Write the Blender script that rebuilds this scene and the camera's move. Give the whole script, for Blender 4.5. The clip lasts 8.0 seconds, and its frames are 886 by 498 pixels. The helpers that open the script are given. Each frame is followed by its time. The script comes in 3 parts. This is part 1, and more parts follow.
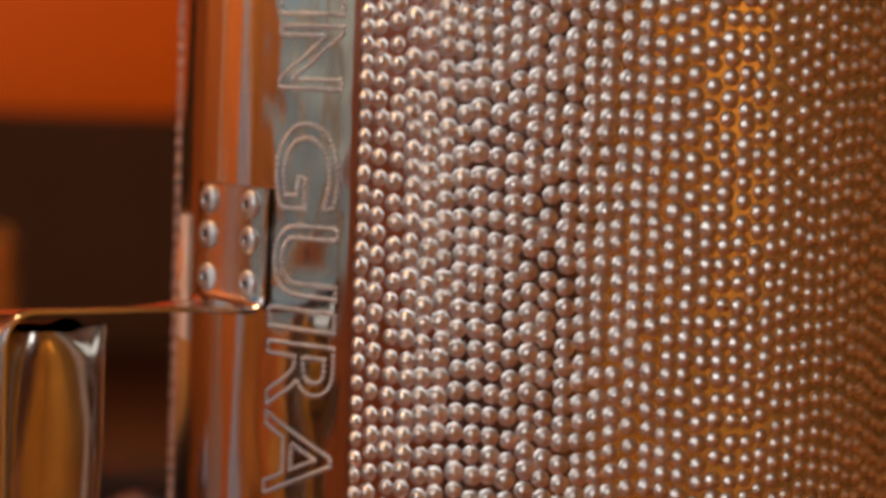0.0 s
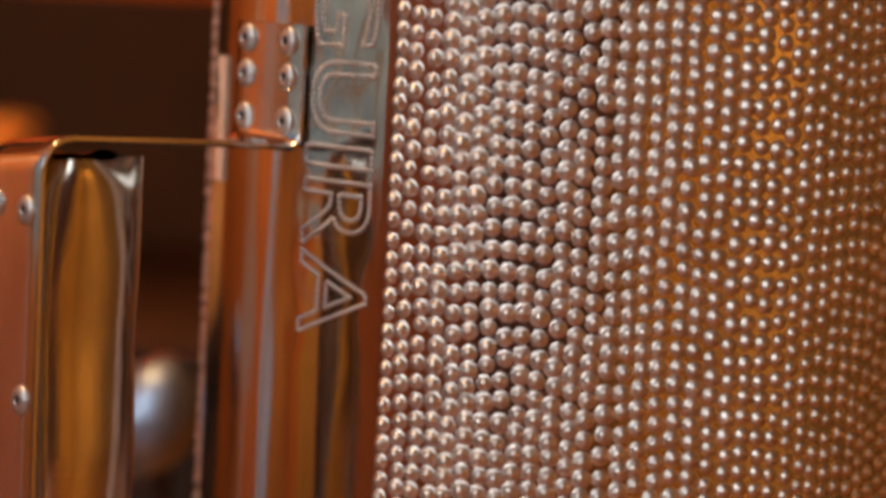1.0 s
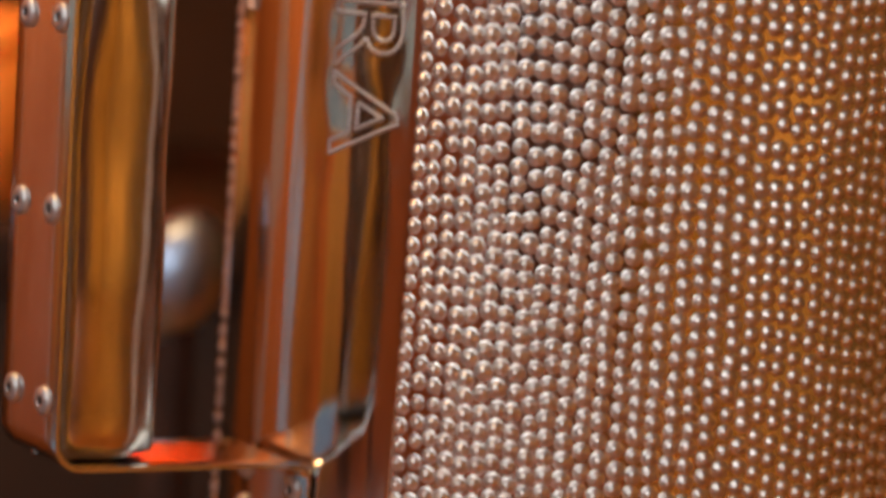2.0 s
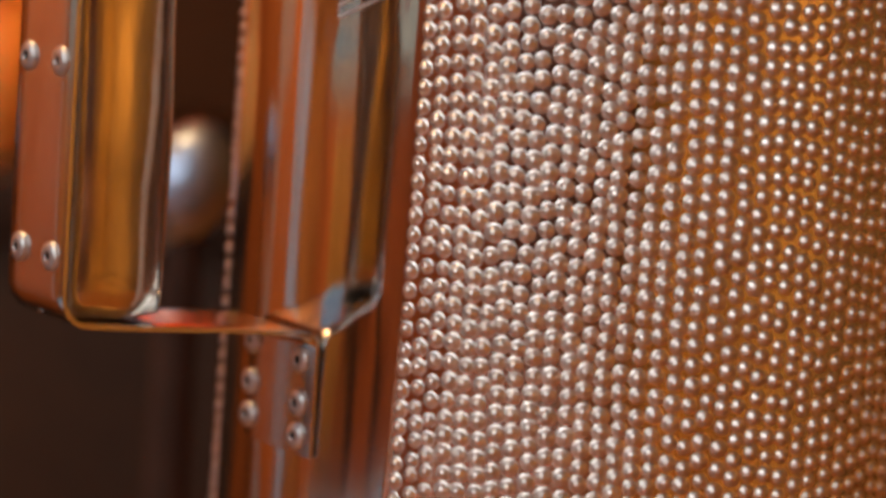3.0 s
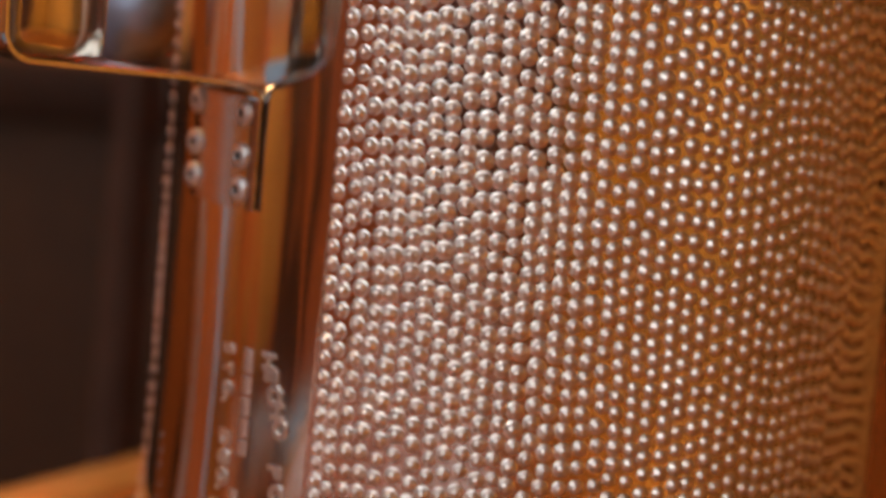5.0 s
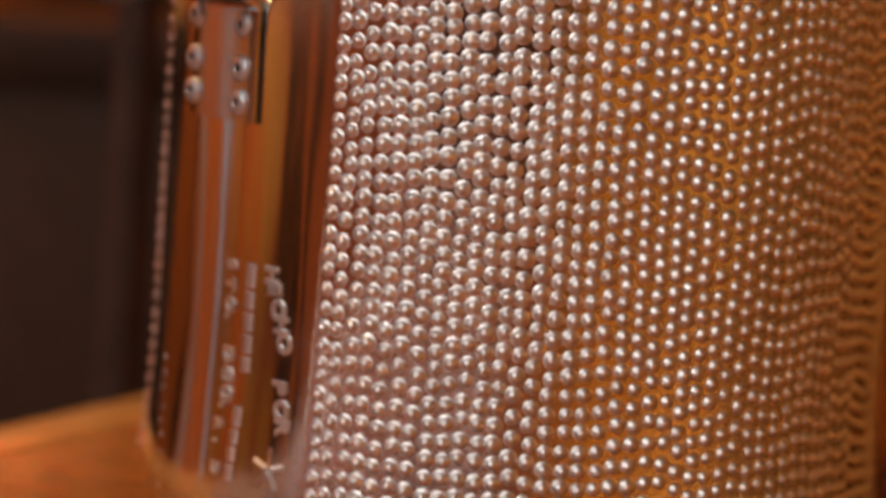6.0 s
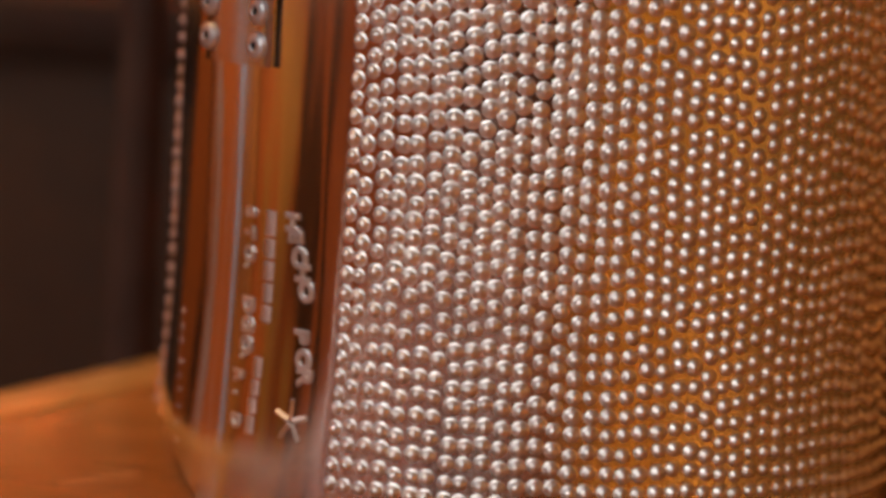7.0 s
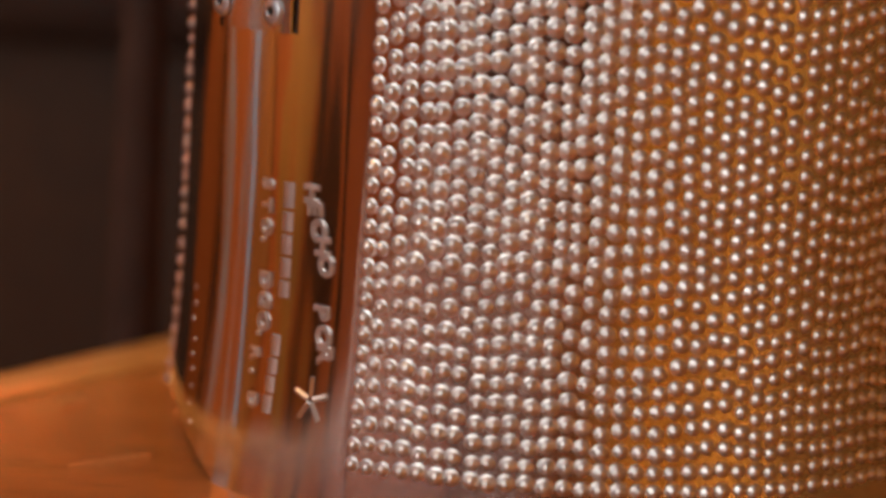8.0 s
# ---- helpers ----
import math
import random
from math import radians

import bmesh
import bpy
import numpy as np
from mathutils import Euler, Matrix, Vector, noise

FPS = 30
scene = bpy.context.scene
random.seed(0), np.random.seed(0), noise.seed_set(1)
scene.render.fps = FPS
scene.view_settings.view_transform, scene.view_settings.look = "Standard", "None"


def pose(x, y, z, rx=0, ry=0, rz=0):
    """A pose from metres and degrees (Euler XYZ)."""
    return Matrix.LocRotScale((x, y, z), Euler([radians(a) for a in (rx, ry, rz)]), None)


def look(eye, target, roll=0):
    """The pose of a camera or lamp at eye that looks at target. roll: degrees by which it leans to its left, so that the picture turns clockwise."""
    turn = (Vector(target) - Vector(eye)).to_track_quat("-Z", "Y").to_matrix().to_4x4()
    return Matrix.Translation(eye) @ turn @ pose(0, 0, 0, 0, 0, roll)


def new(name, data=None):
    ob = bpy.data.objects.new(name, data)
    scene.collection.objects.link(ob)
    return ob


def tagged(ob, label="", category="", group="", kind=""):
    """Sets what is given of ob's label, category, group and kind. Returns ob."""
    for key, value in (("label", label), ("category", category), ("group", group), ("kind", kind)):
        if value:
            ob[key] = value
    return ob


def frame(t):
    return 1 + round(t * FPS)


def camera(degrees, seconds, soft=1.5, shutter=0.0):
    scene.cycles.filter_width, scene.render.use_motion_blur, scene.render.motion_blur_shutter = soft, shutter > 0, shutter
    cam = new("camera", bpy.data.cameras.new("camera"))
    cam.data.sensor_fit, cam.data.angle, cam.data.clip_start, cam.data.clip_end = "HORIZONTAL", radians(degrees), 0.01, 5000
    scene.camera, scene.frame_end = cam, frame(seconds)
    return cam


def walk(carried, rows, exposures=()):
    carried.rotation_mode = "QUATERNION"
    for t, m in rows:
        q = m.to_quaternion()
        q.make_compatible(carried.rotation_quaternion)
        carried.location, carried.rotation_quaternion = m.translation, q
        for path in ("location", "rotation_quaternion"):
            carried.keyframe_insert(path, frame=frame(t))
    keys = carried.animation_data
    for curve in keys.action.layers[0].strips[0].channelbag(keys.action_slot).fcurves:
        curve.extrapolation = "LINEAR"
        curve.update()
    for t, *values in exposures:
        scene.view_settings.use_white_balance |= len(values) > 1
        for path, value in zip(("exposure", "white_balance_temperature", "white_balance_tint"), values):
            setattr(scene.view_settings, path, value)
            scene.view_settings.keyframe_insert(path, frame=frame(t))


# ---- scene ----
# Camera: a slow descent along a metal scraper that stands on a table.
cam = camera(22.12, 8.0, soft=3.8, shutter=0.5)
ROWS = [
    (0.0, -0.02369, -0.52161, 0.27779, 0.255, -4.920, -2.002),
    (0.5, -0.02663, -0.52257, 0.26998, 0.584, -5.854, -2.514),
    (1.0, -0.02640, -0.52255, 0.25924, 0.866, -6.701, -3.030),
    (1.5, -0.02807, -0.52435, 0.24970, 1.452, -7.479, -3.234),
    (2.0, -0.02781, -0.52542, 0.23385, 1.415, -8.040, -4.032),
    (2.2, -0.02918, -0.52648, 0.22732, 1.476, -8.095, -4.148),
    (3.3, -0.02491, -0.52686, 0.19314, 1.621, -7.448, -4.510),
    (3.5, -0.02382, -0.52712, 0.18722, 1.682, -7.471, -4.678),
    (4.0, -0.02148, -0.53064, 0.17802, 1.724, -7.845, -4.982),
    (4.5, -0.01680, -0.53587, 0.17150, 1.699, -7.935, -5.247),
    (4.7, -0.01479, -0.53822, 0.16477, 1.547, -7.961, -5.186),
    (5.8, -0.00997, -0.53709, 0.14078, 1.459, -7.879, -4.283),
    (6.0, -0.00989, -0.53519, 0.13643, 1.505, -7.883, -4.142),
    (6.5, -0.01175, -0.53005, 0.12880, 1.300, -7.889, -3.735),
    (7.0, -0.01534, -0.52717, 0.12474, 1.287, -8.026, -3.541),
    (7.5, -0.02156, -0.52080, 0.12332, 0.897, -8.054, -3.368),
    (8.0, -0.02488, -0.51189, 0.11868, 0.673, -8.275, -3.411),
]
walk(cam, [(t, pose(x, y, z, 90 + pitch, roll, yaw)) for t, x, y, z, yaw, pitch, roll in ROWS],
     exposures=((0.0, -0.05), (1.0, 0.02), (2.0, 0.19), (4.0, 0.32), (6.0, 0.34), (8.0, 0.34)))
cam.data.dof.use_dof = True
cam.data.dof.focus_distance = 0.450
cam.data.dof.aperture_fstop = 7.2

# ---- light ----
world = bpy.data.worlds.new("sky")
scene.world = world
world.use_nodes = True
wn = world.node_tree.nodes
sky = wn.new("ShaderNodeTexSky")
sky.sky_type, sky.sun_disc = "NISHITA", False
sky.sun_elevation, sky.sun_rotation = radians(30), radians(200)
world.node_tree.links.new(sky.outputs[0], wn["Background"].inputs[0])
wn["Background"].inputs[1].default_value = 0.05


def area_lamp(name, m, sx, sy, watts, colour):
    d = bpy.data.lights.new(name, "AREA")
    d.shape, d.size, d.size_y, d.energy, d.color = "RECTANGLE", sx, sy, watts, colour
    ob = new(name, d)
    ob.matrix_world = m
    return ob


def bulb(name, place, watts, colour, radius=0.03):
    d = bpy.data.lights.new(name, "POINT")
    d.energy, d.color, d.shadow_soft_size = watts, colour, radius
    ob = new(name, d)
    ob.location = place
    return ob


XL, XR, YF, YB, ZF, ZC = -1.1, 1.3, -1.9, 1.25, -0.75, 1.75     # the room's inner faces
SIDE_WINDOWS = [(-1.80, -0.78, 0.42, 1.58), (-0.74, 0.02, 0.10, 1.15), (0.225, 0.295, -0.30, 1.30), (0.51, 0.57, -0.30, 1.30)]   # openings in the wall beside the table; unseen slits added for cool streaks
LOW_FILL = (-0.74, 0.02, -0.62, -0.182)                                     # unseen pane under the second, added for a bluish reflection low on the plate
HIGH_FILL = (-1.05, -0.30, 0.44, 1.58)                                     # wide high opening behind the camera, unseen, kept as a dim fill light
DAY = (0.91, 0.95, 1.0)
for (y0, y1, z0, z1), radiance in zip(SIDE_WINDOWS, (4.9, 0.12, 0.36, 0.36)):
    area_lamp("window_daylight", look((XL - 0.06, (y0 + y1) / 2, (z0 + z1) / 2), (0, (y0 + y1) / 2, (z0 + z1) / 2)), y1 - y0, z1 - z0, radiance * math.pi * (y1 - y0) * (z1 - z0), DAY if radiance > 1 else (0.66, 0.82, 1.0))
y0, y1, z0, z1 = LOW_FILL
area_lamp("low_daylight_area", look((XL - 0.06, (y0 + y1) / 2, (z0 + z1) / 2), (0, (y0 + y1) / 2, (z0 + z1) / 2)), y1 - y0, z1 - z0, 0.24 * math.pi * (y1 - y0) * (z1 - z0), (0.66, 0.82, 1.0))
x0, x1, z0, z1 = HIGH_FILL
area_lamp("window_daylight", look(((x0 + x1) / 2, YF - 0.06, (z0 + z1) / 2), ((x0 + x1) / 2, 0, (z0 + z1) / 2)), x1 - x0, z1 - z0, 2.0 * math.pi * (x1 - x0) * (z1 - z0), DAY)

ROOF_FILL = (-1.05, -0.05, -1.70, -0.40)                                     # wide unseen roof opening over the camera, added to brighten the bump tops
x0, x1, y0, y1 = ROOF_FILL
area_lamp("roof_fill_light", look(((x0 + x1) / 2, (y0 + y1) / 2, ZC + 0.05), ((x0 + x1) / 2, (y0 + y1) / 2, 0)), x1 - x0, y1 - y0, 0.40 * math.pi * (x1 - x0) * (y1 - y0), (0.95, 0.96, 1.0))

# ---- materials ----


def node_mat(name):
    m = bpy.data.materials.new(name)
    m.use_nodes = True
    return m, m.node_tree.nodes, m.node_tree.links, m.node_tree.nodes["Principled BSDF"]


def surface(name, dark, light, rough, metal=0.0, scale=40.0, stretch=(1, 1, 1), bump=0.05, rough_var=0.08, fine=8.0, coat=0.0, depth=0.001, spec=0.5, coat_rough=0.22):
    """A procedural surface: two scales of noise drive colour, gloss and relief."""
    m, n, l, p = node_mat(name)
    tc, mp = n.new("ShaderNodeTexCoord"), n.new("ShaderNodeMapping")
    mp.inputs["Scale"].default_value = stretch
    l.new(tc.outputs["Object"], mp.inputs[0])
    big, small = n.new("ShaderNodeTexNoise"), n.new("ShaderNodeTexNoise")
    big.inputs["Scale"].default_value, small.inputs["Scale"].default_value = scale, scale * fine
    big.inputs["Detail"].default_value, small.inputs["Detail"].default_value = 4, 3
    mix = n.new("ShaderNodeMath")
    mix.operation = "MULTIPLY_ADD"
    mix.inputs[1].default_value = 0.35
    half = n.new("ShaderNodeMath")
    half.operation = "MULTIPLY"
    half.inputs[1].default_value = 0.65
    for t in (big, small):
        l.new(mp.outputs[0], t.inputs["Vector"])
    l.new(big.outputs["Fac"], half.inputs[0])
    l.new(small.outputs["Fac"], mix.inputs[0])
    l.new(half.outputs[0], mix.inputs[2])
    ramp = n.new("ShaderNodeValToRGB")
    ramp.color_ramp.elements[0].position, ramp.color_ramp.elements[1].position = 0.32, 0.68
    ramp.color_ramp.elements[0].color, ramp.color_ramp.elements[1].color = (*dark, 1), (*light, 1)
    l.new(mix.outputs[0], ramp.inputs[0])
    l.new(ramp.outputs[0], p.inputs["Base Color"])
    mr = n.new("ShaderNodeMapRange")
    mr.inputs["To Min"].default_value, mr.inputs["To Max"].default_value = max(rough - rough_var, 0.02), rough + rough_var
    l.new(mix.outputs[0], mr.inputs[0])
    l.new(mr.outputs[0], p.inputs["Roughness"])
    p.inputs["Metallic"].default_value = metal
    p.inputs["Specular IOR Level"].default_value = spec
    p.inputs["Coat Weight"].default_value = coat
    p.inputs["Coat Roughness"].default_value = coat_rough
    if bump:
        b = n.new("ShaderNodeBump")
        b.inputs["Strength"].default_value, b.inputs["Distance"].default_value = bump, depth
        l.new(mix.outputs[0], b.inputs["Height"])
        l.new(b.outputs[0], p.inputs["Normal"])
    return m


def glow(name, colour, strength):
    m, n, l, p = node_mat(name)
    p.inputs["Base Color"].default_value = (*colour, 1)
    p.inputs["Roughness"].default_value = 0.7
    p.inputs["Emission Color"].default_value = (*colour, 1)
    p.inputs["Emission Strength"].default_value = strength
    return m


STEEL = surface("polished_steel", (0.55, 0.53, 0.51), (0.68, 0.66, 0.64), 0.10, 1.0, 60, (1, 1, 0.15), 0.04, 0.05, depth=0.0006)
STEEL_SHEET = surface("sheet_steel", (0.52, 0.50, 0.48), (0.68, 0.66, 0.64), 0.11, 1.0, 110, bump=0.06, rough_var=0.04, depth=0.0004)
STEEL_BUMPS = surface("pressed_steel", (0.58, 0.53, 0.48), (0.72, 0.67, 0.61), 0.36, 1.0, 140, bump=0.08, rough_var=0.06, depth=0.0004)
STEEL_STRAP = surface("strap_steel", (0.50, 0.48, 0.46), (0.66, 0.64, 0.62), 0.17, 1.0, 120, (1, 1, 0.2), 0.06, 0.06, depth=0.0004)
STEEL_GRIP = surface("grip_steel", (0.50, 0.46, 0.40), (0.64, 0.60, 0.53), 0.16, 1.0, 70, (1, 1, 0.25), 0.12, 0.06, depth=0.0008)
ALU = surface("rivet_aluminium", (0.46, 0.45, 0.44), (0.60, 0.59, 0.58), 0.42, 1.0, 300, bump=0.05, depth=0.0002)
HOLE = surface("rivet_hole", (0.010, 0.009, 0.008), (0.03, 0.025, 0.02), 0.8, 0.0, 300)
STICKER = surface("sticker_remnant", (0.62, 0.40, 0.28), (0.80, 0.58, 0.44), 0.6, 0.0, 160, bump=0.2, depth=0.0005)
TABLE_WOOD = surface("table_wood", (0.32, 0.094, 0.013), (0.50, 0.160, 0.026), 0.45, 0.0, 9, (1, 7, 1), 0.03, 0.08, coat=1.0, spec=0.2, coat_rough=0.09)
LIT_RIM = surface("table_lit_rim", (0.42, 0.20, 0.055), (0.58, 0.30, 0.09), 0.30, 0.0, 14, (1, 8, 1), 0.05, 0.08, coat=0.4)
SCRATCH = surface("table_scratch", (0.50, 0.24, 0.10), (0.62, 0.34, 0.16), 0.5, 0.0, 90)
WALL_DARK = surface("shaded_wall_brown", (0.048, 0.024, 0.014), (0.070, 0.035, 0.020), 0.85, 0.0, 5, spec=0.15)
WALL_RED = surface("terracotta_plaster", (0.52, 0.145, 0.037), (0.64, 0.195, 0.054), 0.8, 0.0, 6)
WALL_OCHRE = surface("ochre_plaster", (0.36, 0.165, 0.028), (0.46, 0.220, 0.042), 0.8, 0.0, 6)
WALL_BROWN = surface("brown_panelling", (0.09, 0.028, 0.007), (0.15, 0.046, 0.012), 0.6, 0.0, 7, (6, 6, 1))
CEILING = surface("ceiling_paint", (0.34, 0.20, 0.11), (0.42, 0.26, 0.15), 0.9, 0.0, 6)
FLOOR = surface("floor_boards", (0.05, 0.018, 0.007), (0.10, 0.038, 0.014), 0.5, 0.0, 8, (1, 6, 1))
FRAME = surface("window_frame_paint", (0.50, 0.42, 0.34), (0.60, 0.52, 0.44), 0.5, 0.0, 20)
BLACK_LEATHER = surface("dark_leather", (0.032, 0.016, 0.011), (0.052, 0.026, 0.018), 0.75, 0.0, 60, bump=0.2, spec=0.12)
KNOB_BLUE = surface("daylit_knob_metal", (0.26, 0.32, 0.42), (0.34, 0.40, 0.50), 0.38, 1.0, 90, bump=0.0)
HONEY_WOOD = surface("honey_wood", (0.46, 0.22, 0.055), (0.60, 0.31, 0.09), 0.5, 0.0, 12, (1, 1, 6))
DOOR_WOOD = surface("door_wood", (0.38, 0.150, 0.045), (0.52, 0.21, 0.065), 0.4, 0.0, 9, (1, 1, 0.15))
BROWN_WOOD = surface("brown_stained_wood", (0.060, 0.022, 0.009), (0.11, 0.042, 0.016), 0.5, 0.0, 9, (1, 7, 1))
SIDEBOARD = surface("dark_stained_wood", (0.020, 0.010, 0.006), (0.036, 0.017, 0.009), 0.6, 0.0, 10, (1, 7, 1), spec=0.15)
SHADE = glow("lit_orange_shade", (0.62, 0.082, 0.0035), 0.35)
CORD = surface("black_cord", (0.01, 0.01, 0.01), (0.03, 0.03, 0.03), 0.6, 0.0, 90)

# ---- mesh helpers ----


def mesh_object(name, bm, mat, parent=None, label="", smooth=True):
    me = bpy.data.meshes.new(name)
    bmesh.ops.recalc_face_normals(bm, faces=bm.faces[:])
    bm.to_mesh(me)
    bm.free()
    me.materials.append(mat)
    if smooth:
        me.polygons.foreach_set("use_smooth", [True] * len(me.polygons))
        me.set_sharp_from_angle(angle=radians(38))
    ob = new(name, me)
    ob.parent = parent
    if label:
        ob["label"] = label
    return ob


def part(name, bm, mat, parent, label="", smooth=True):
    return mesh_object(name, bm, mat, parent, label, smooth)


def box_bm(x0, x1, y0, y1, z0, z1, bevel=0.0, segments=2):
    bm = bmesh.new()
    bmesh.ops.create_cube(bm, size=1.0)
    bmesh.ops.scale(bm, vec=(x1 - x0, y1 - y0, z1 - z0), verts=bm.verts)
    bmesh.ops.translate(bm, vec=((x0 + x1) / 2, (y0 + y1) / 2, (z0 + z1) / 2), verts=bm.verts)
    if bevel:
        bmesh.ops.bevel(bm, geom=bm.edges[:], offset=bevel, segments=segments, affect="EDGES", profile=0.5)
    return bm


def lathe_bm(profile, segments=24):
    """Turns (radius, height) pairs about z; a radius of 0 closes the end."""
    bm = bmesh.new()
    rings = []
    for r, h in profile:
        if r == 0:
            rings.append([bm.verts.new((0, 0, h))])
        else:
            rings.append([bm.verts.new((r * math.cos(2 * math.pi * i / segments), r * math.sin(2 * math.pi * i / segments), h)) for i in range(segments)])
    for a, b in zip(rings, rings[1:]):
        for i in range(segments):
            j = (i + 1) % segments
            loop = [a[i % len(a)], a[j % len(a)], b[j % len(b)], b[i % len(b)]]
            loop = list(dict.fromkeys(loop))
            if len(loop) > 2:
                bm.faces.new(loop)
    return bm


def place_bm(bm, m):
    bmesh.ops.transform(bm, matrix=m, verts=bm.verts)
    return bm


def grid_bm(fn, us, vs, thick=None):
    """A sheet fn(u, v); with a second function, a closed body between the two sheets."""
    bm = bmesh.new()
    top = [[bm.verts.new(fn(u, v)) for v in vs] for u in us]

    def faces(g):
        for i in range(len(us) - 1):
            for j in range(len(vs) - 1):
                bm.faces.new((g[i][j], g[i + 1][j], g[i + 1][j + 1], g[i][j + 1]))
    faces(top)
    if thick:
        low = [[bm.verts.new(thick(u, v)) for v in vs] for u in us]
        faces(low)
        rim = [(i, 0) for i in range(len(us))] + [(len(us) - 1, j) for j in range(1, len(vs))]
        rim += [(i, len(vs) - 1) for i in range(len(us) - 2, -1, -1)] + [(0, j) for j in range(len(vs) - 2, 0, -1)]
        for (a, b), (c, d) in zip(rim, rim[1:] + rim[:1]):
            bm.faces.new((top[a][b], top[c][d], low[c][d], low[a][b]))
    return bm


def steps(a, b, n):
    return [a + (b - a) * i / n for i in range(n + 1)]


# ---- the room ----


def structure(name, bm, mat, label):
    return tagged(mesh_object(name, bm, mat), label, kind="structure")


T = 0.15


def ceiling_bm():
    """The ceiling round the added roof opening."""
    bm = bmesh.new()
    x0, x1, y0, y1 = ROOF_FILL
    for q in ((XL - T, XR + T, YF - T, y0), (XL - T, XR + T, y1, YB + T), (XL - T, x0, y0, y1), (x1, XR + T, y0, y1)):
        tmp = bpy.data.meshes.new("stretch")
        sub = box_bm(*q, ZC, ZC + 0.1)
        sub.to_mesh(tmp)
        sub.free()
        bm.from_mesh(tmp)
        bpy.data.meshes.remove(tmp)
    return bm


structure("floor", box_bm(XL - T, XR + T, YF - T, YB + T, ZF - 0.1, ZF), FLOOR, "dark brown wooden floor boards")
structure("ceiling", ceiling_bm(), CEILING, "warm beige painted ceiling with an opening added for fill light")
structure("wall_back_left", box_bm(XL - T, -1.03, YB, YB + T, ZF, ZC), WALL_RED, "terracotta red plaster wall")
# The shade behind the table is put into this wall's dark base colour.
structure("wall_back", box_bm(-1.03, XR + T, YB, YB + T, ZF, ZC), WALL_DARK, "back wall, its shade held in a very dark brown")
structure("wall_right", box_bm(XR, XR + T, YF, YB, ZF, ZC), WALL_OCHRE, "warm ochre plaster wall")


def pierced_wall(a0, a1, openings, place, low=None):
    """One wall with openings: place(a0, a1, z0, z1) gives each solid stretch."""
    bm = bmesh.new()
    at = a0
    for o0, o1, z0, z1 in sorted(openings):
        under = [(o0, o1, ZF, low[2]), (o0, o1, low[3], z0)] if low and low[0] == o0 else [(o0, o1, ZF, z0)]
        for q in [(at, o0, ZF, ZC), (o0, o1, z1, ZC)] + under:
            tmp = bpy.data.meshes.new("stretch")
            sub = place(*q)
            sub.to_mesh(tmp)
            sub.free()
            bm.from_mesh(tmp)
            bpy.data.meshes.remove(tmp)
        at = o1
    tmp = bpy.data.meshes.new("stretch")
    sub = place(at, a1, ZF, ZC)
    sub.to_mesh(tmp)
    sub.free()
    bm.from_mesh(tmp)
    bpy.data.meshes.remove(tmp)
    return bm


structure("wall_left", pierced_wall(YF, YB, SIDE_WINDOWS, lambda a, b, c, d: box_bm(XL - T, XL, a, b, c, d), LOW_FILL), WALL_RED, "terracotta red plaster wall")
structure("wall_front_right", box_bm(0.20, XR + T, YF - T, YF, ZF, ZC), WALL_OCHRE, "warm ochre plaster wall")
structure("wall_front", pierced_wall(XL - T, 0.20, [HIGH_FILL], lambda a, b, c, d: box_bm(a, b, YF - T, YF, c, d)), WALL_BROWN, "reddish brown wooden panelling")
for k, (y0, y1, z0, z1) in enumerate(SIDE_WINDOWS + [LOW_FILL]):
    win = tagged(new("window_%d" % (k + 1)), "unseen pale painted wooden window with cool daylight added behind it", "window", kind="structure")
    bars = [(y0 + (y1 - y0) * f - 0.011, y0 + (y1 - y0) * f + 0.011, z0 + 0.012, z1 - 0.012) for f in (0.36, 0.70)] if k < 2 else []
    for a, b, c, d in bars + [(y0, y0 + 0.012, z0, z1), (y1 - 0.012, y1, z0, z1), (y0 + 0.012, y1 - 0.012, z0, z0 + 0.012), (y0 + 0.012, y1 - 0.012, z1 - 0.012, z1)]:
        part("window_frame", box_bm(XL - 0.05, XL + 0.008, a, b, c, d, 0.003), FRAME, win)

# Unseen door, added to give the seam plate a warm brown streak.
door = tagged(new("reflected_door"), "unseen reddish brown wooden door added for a warm streak in the steel", "door", kind="structure")
part("door_leaf", box_bm(XL + 0.004, XL + 0.04, 0.05, 0.21, ZF, 1.25, 0.004), DOOR_WOOD, door)
for z0, z1 in ((ZF + 0.15, 0.05), (0.15, 1.15)):
    part("door_panel", box_bm(XL + 0.0405, XL + 0.052, 0.085, 0.175, z0, z1, 0.005), DOOR_WOOD, door)

# unseen boards under the side window, added for gold and dark streaks in the plate
for k, (y0, y1, mat, label) in enumerate(((-0.215, -0.075, HONEY_WOOD, "unseen golden wooden board added for a gold streak in the steel"), (-0.365, -0.250, BROWN_WOOD, "unseen dark brown wooden board added for a dark streak in the steel"), (-0.520, -0.455, BROWN_WOOD, "unseen dark brown wooden board added for a dark streak in the steel"))):
    structure("streak_board_%d" % (k + 1), box_bm(XL, XL + 0.022, y0, y1, -0.150, 0.080, 0.004), mat, label)

# ---- the table ----
K = 0.085                       # radius of the scraper's barrel
EDGE = Vector((-1.39, 0.803, 0)) * K
ALONG = Vector((0.485, 0.875, 0)).normalized()
INTO = Vector((ALONG.y, -ALONG.x, 0))
TABLE = Matrix(((ALONG.x, INTO.x, 0, EDGE.x), (ALONG.y, INTO.y, 0, EDGE.y), (0, 0, 1, 0), (0, 0, 0, 1)))


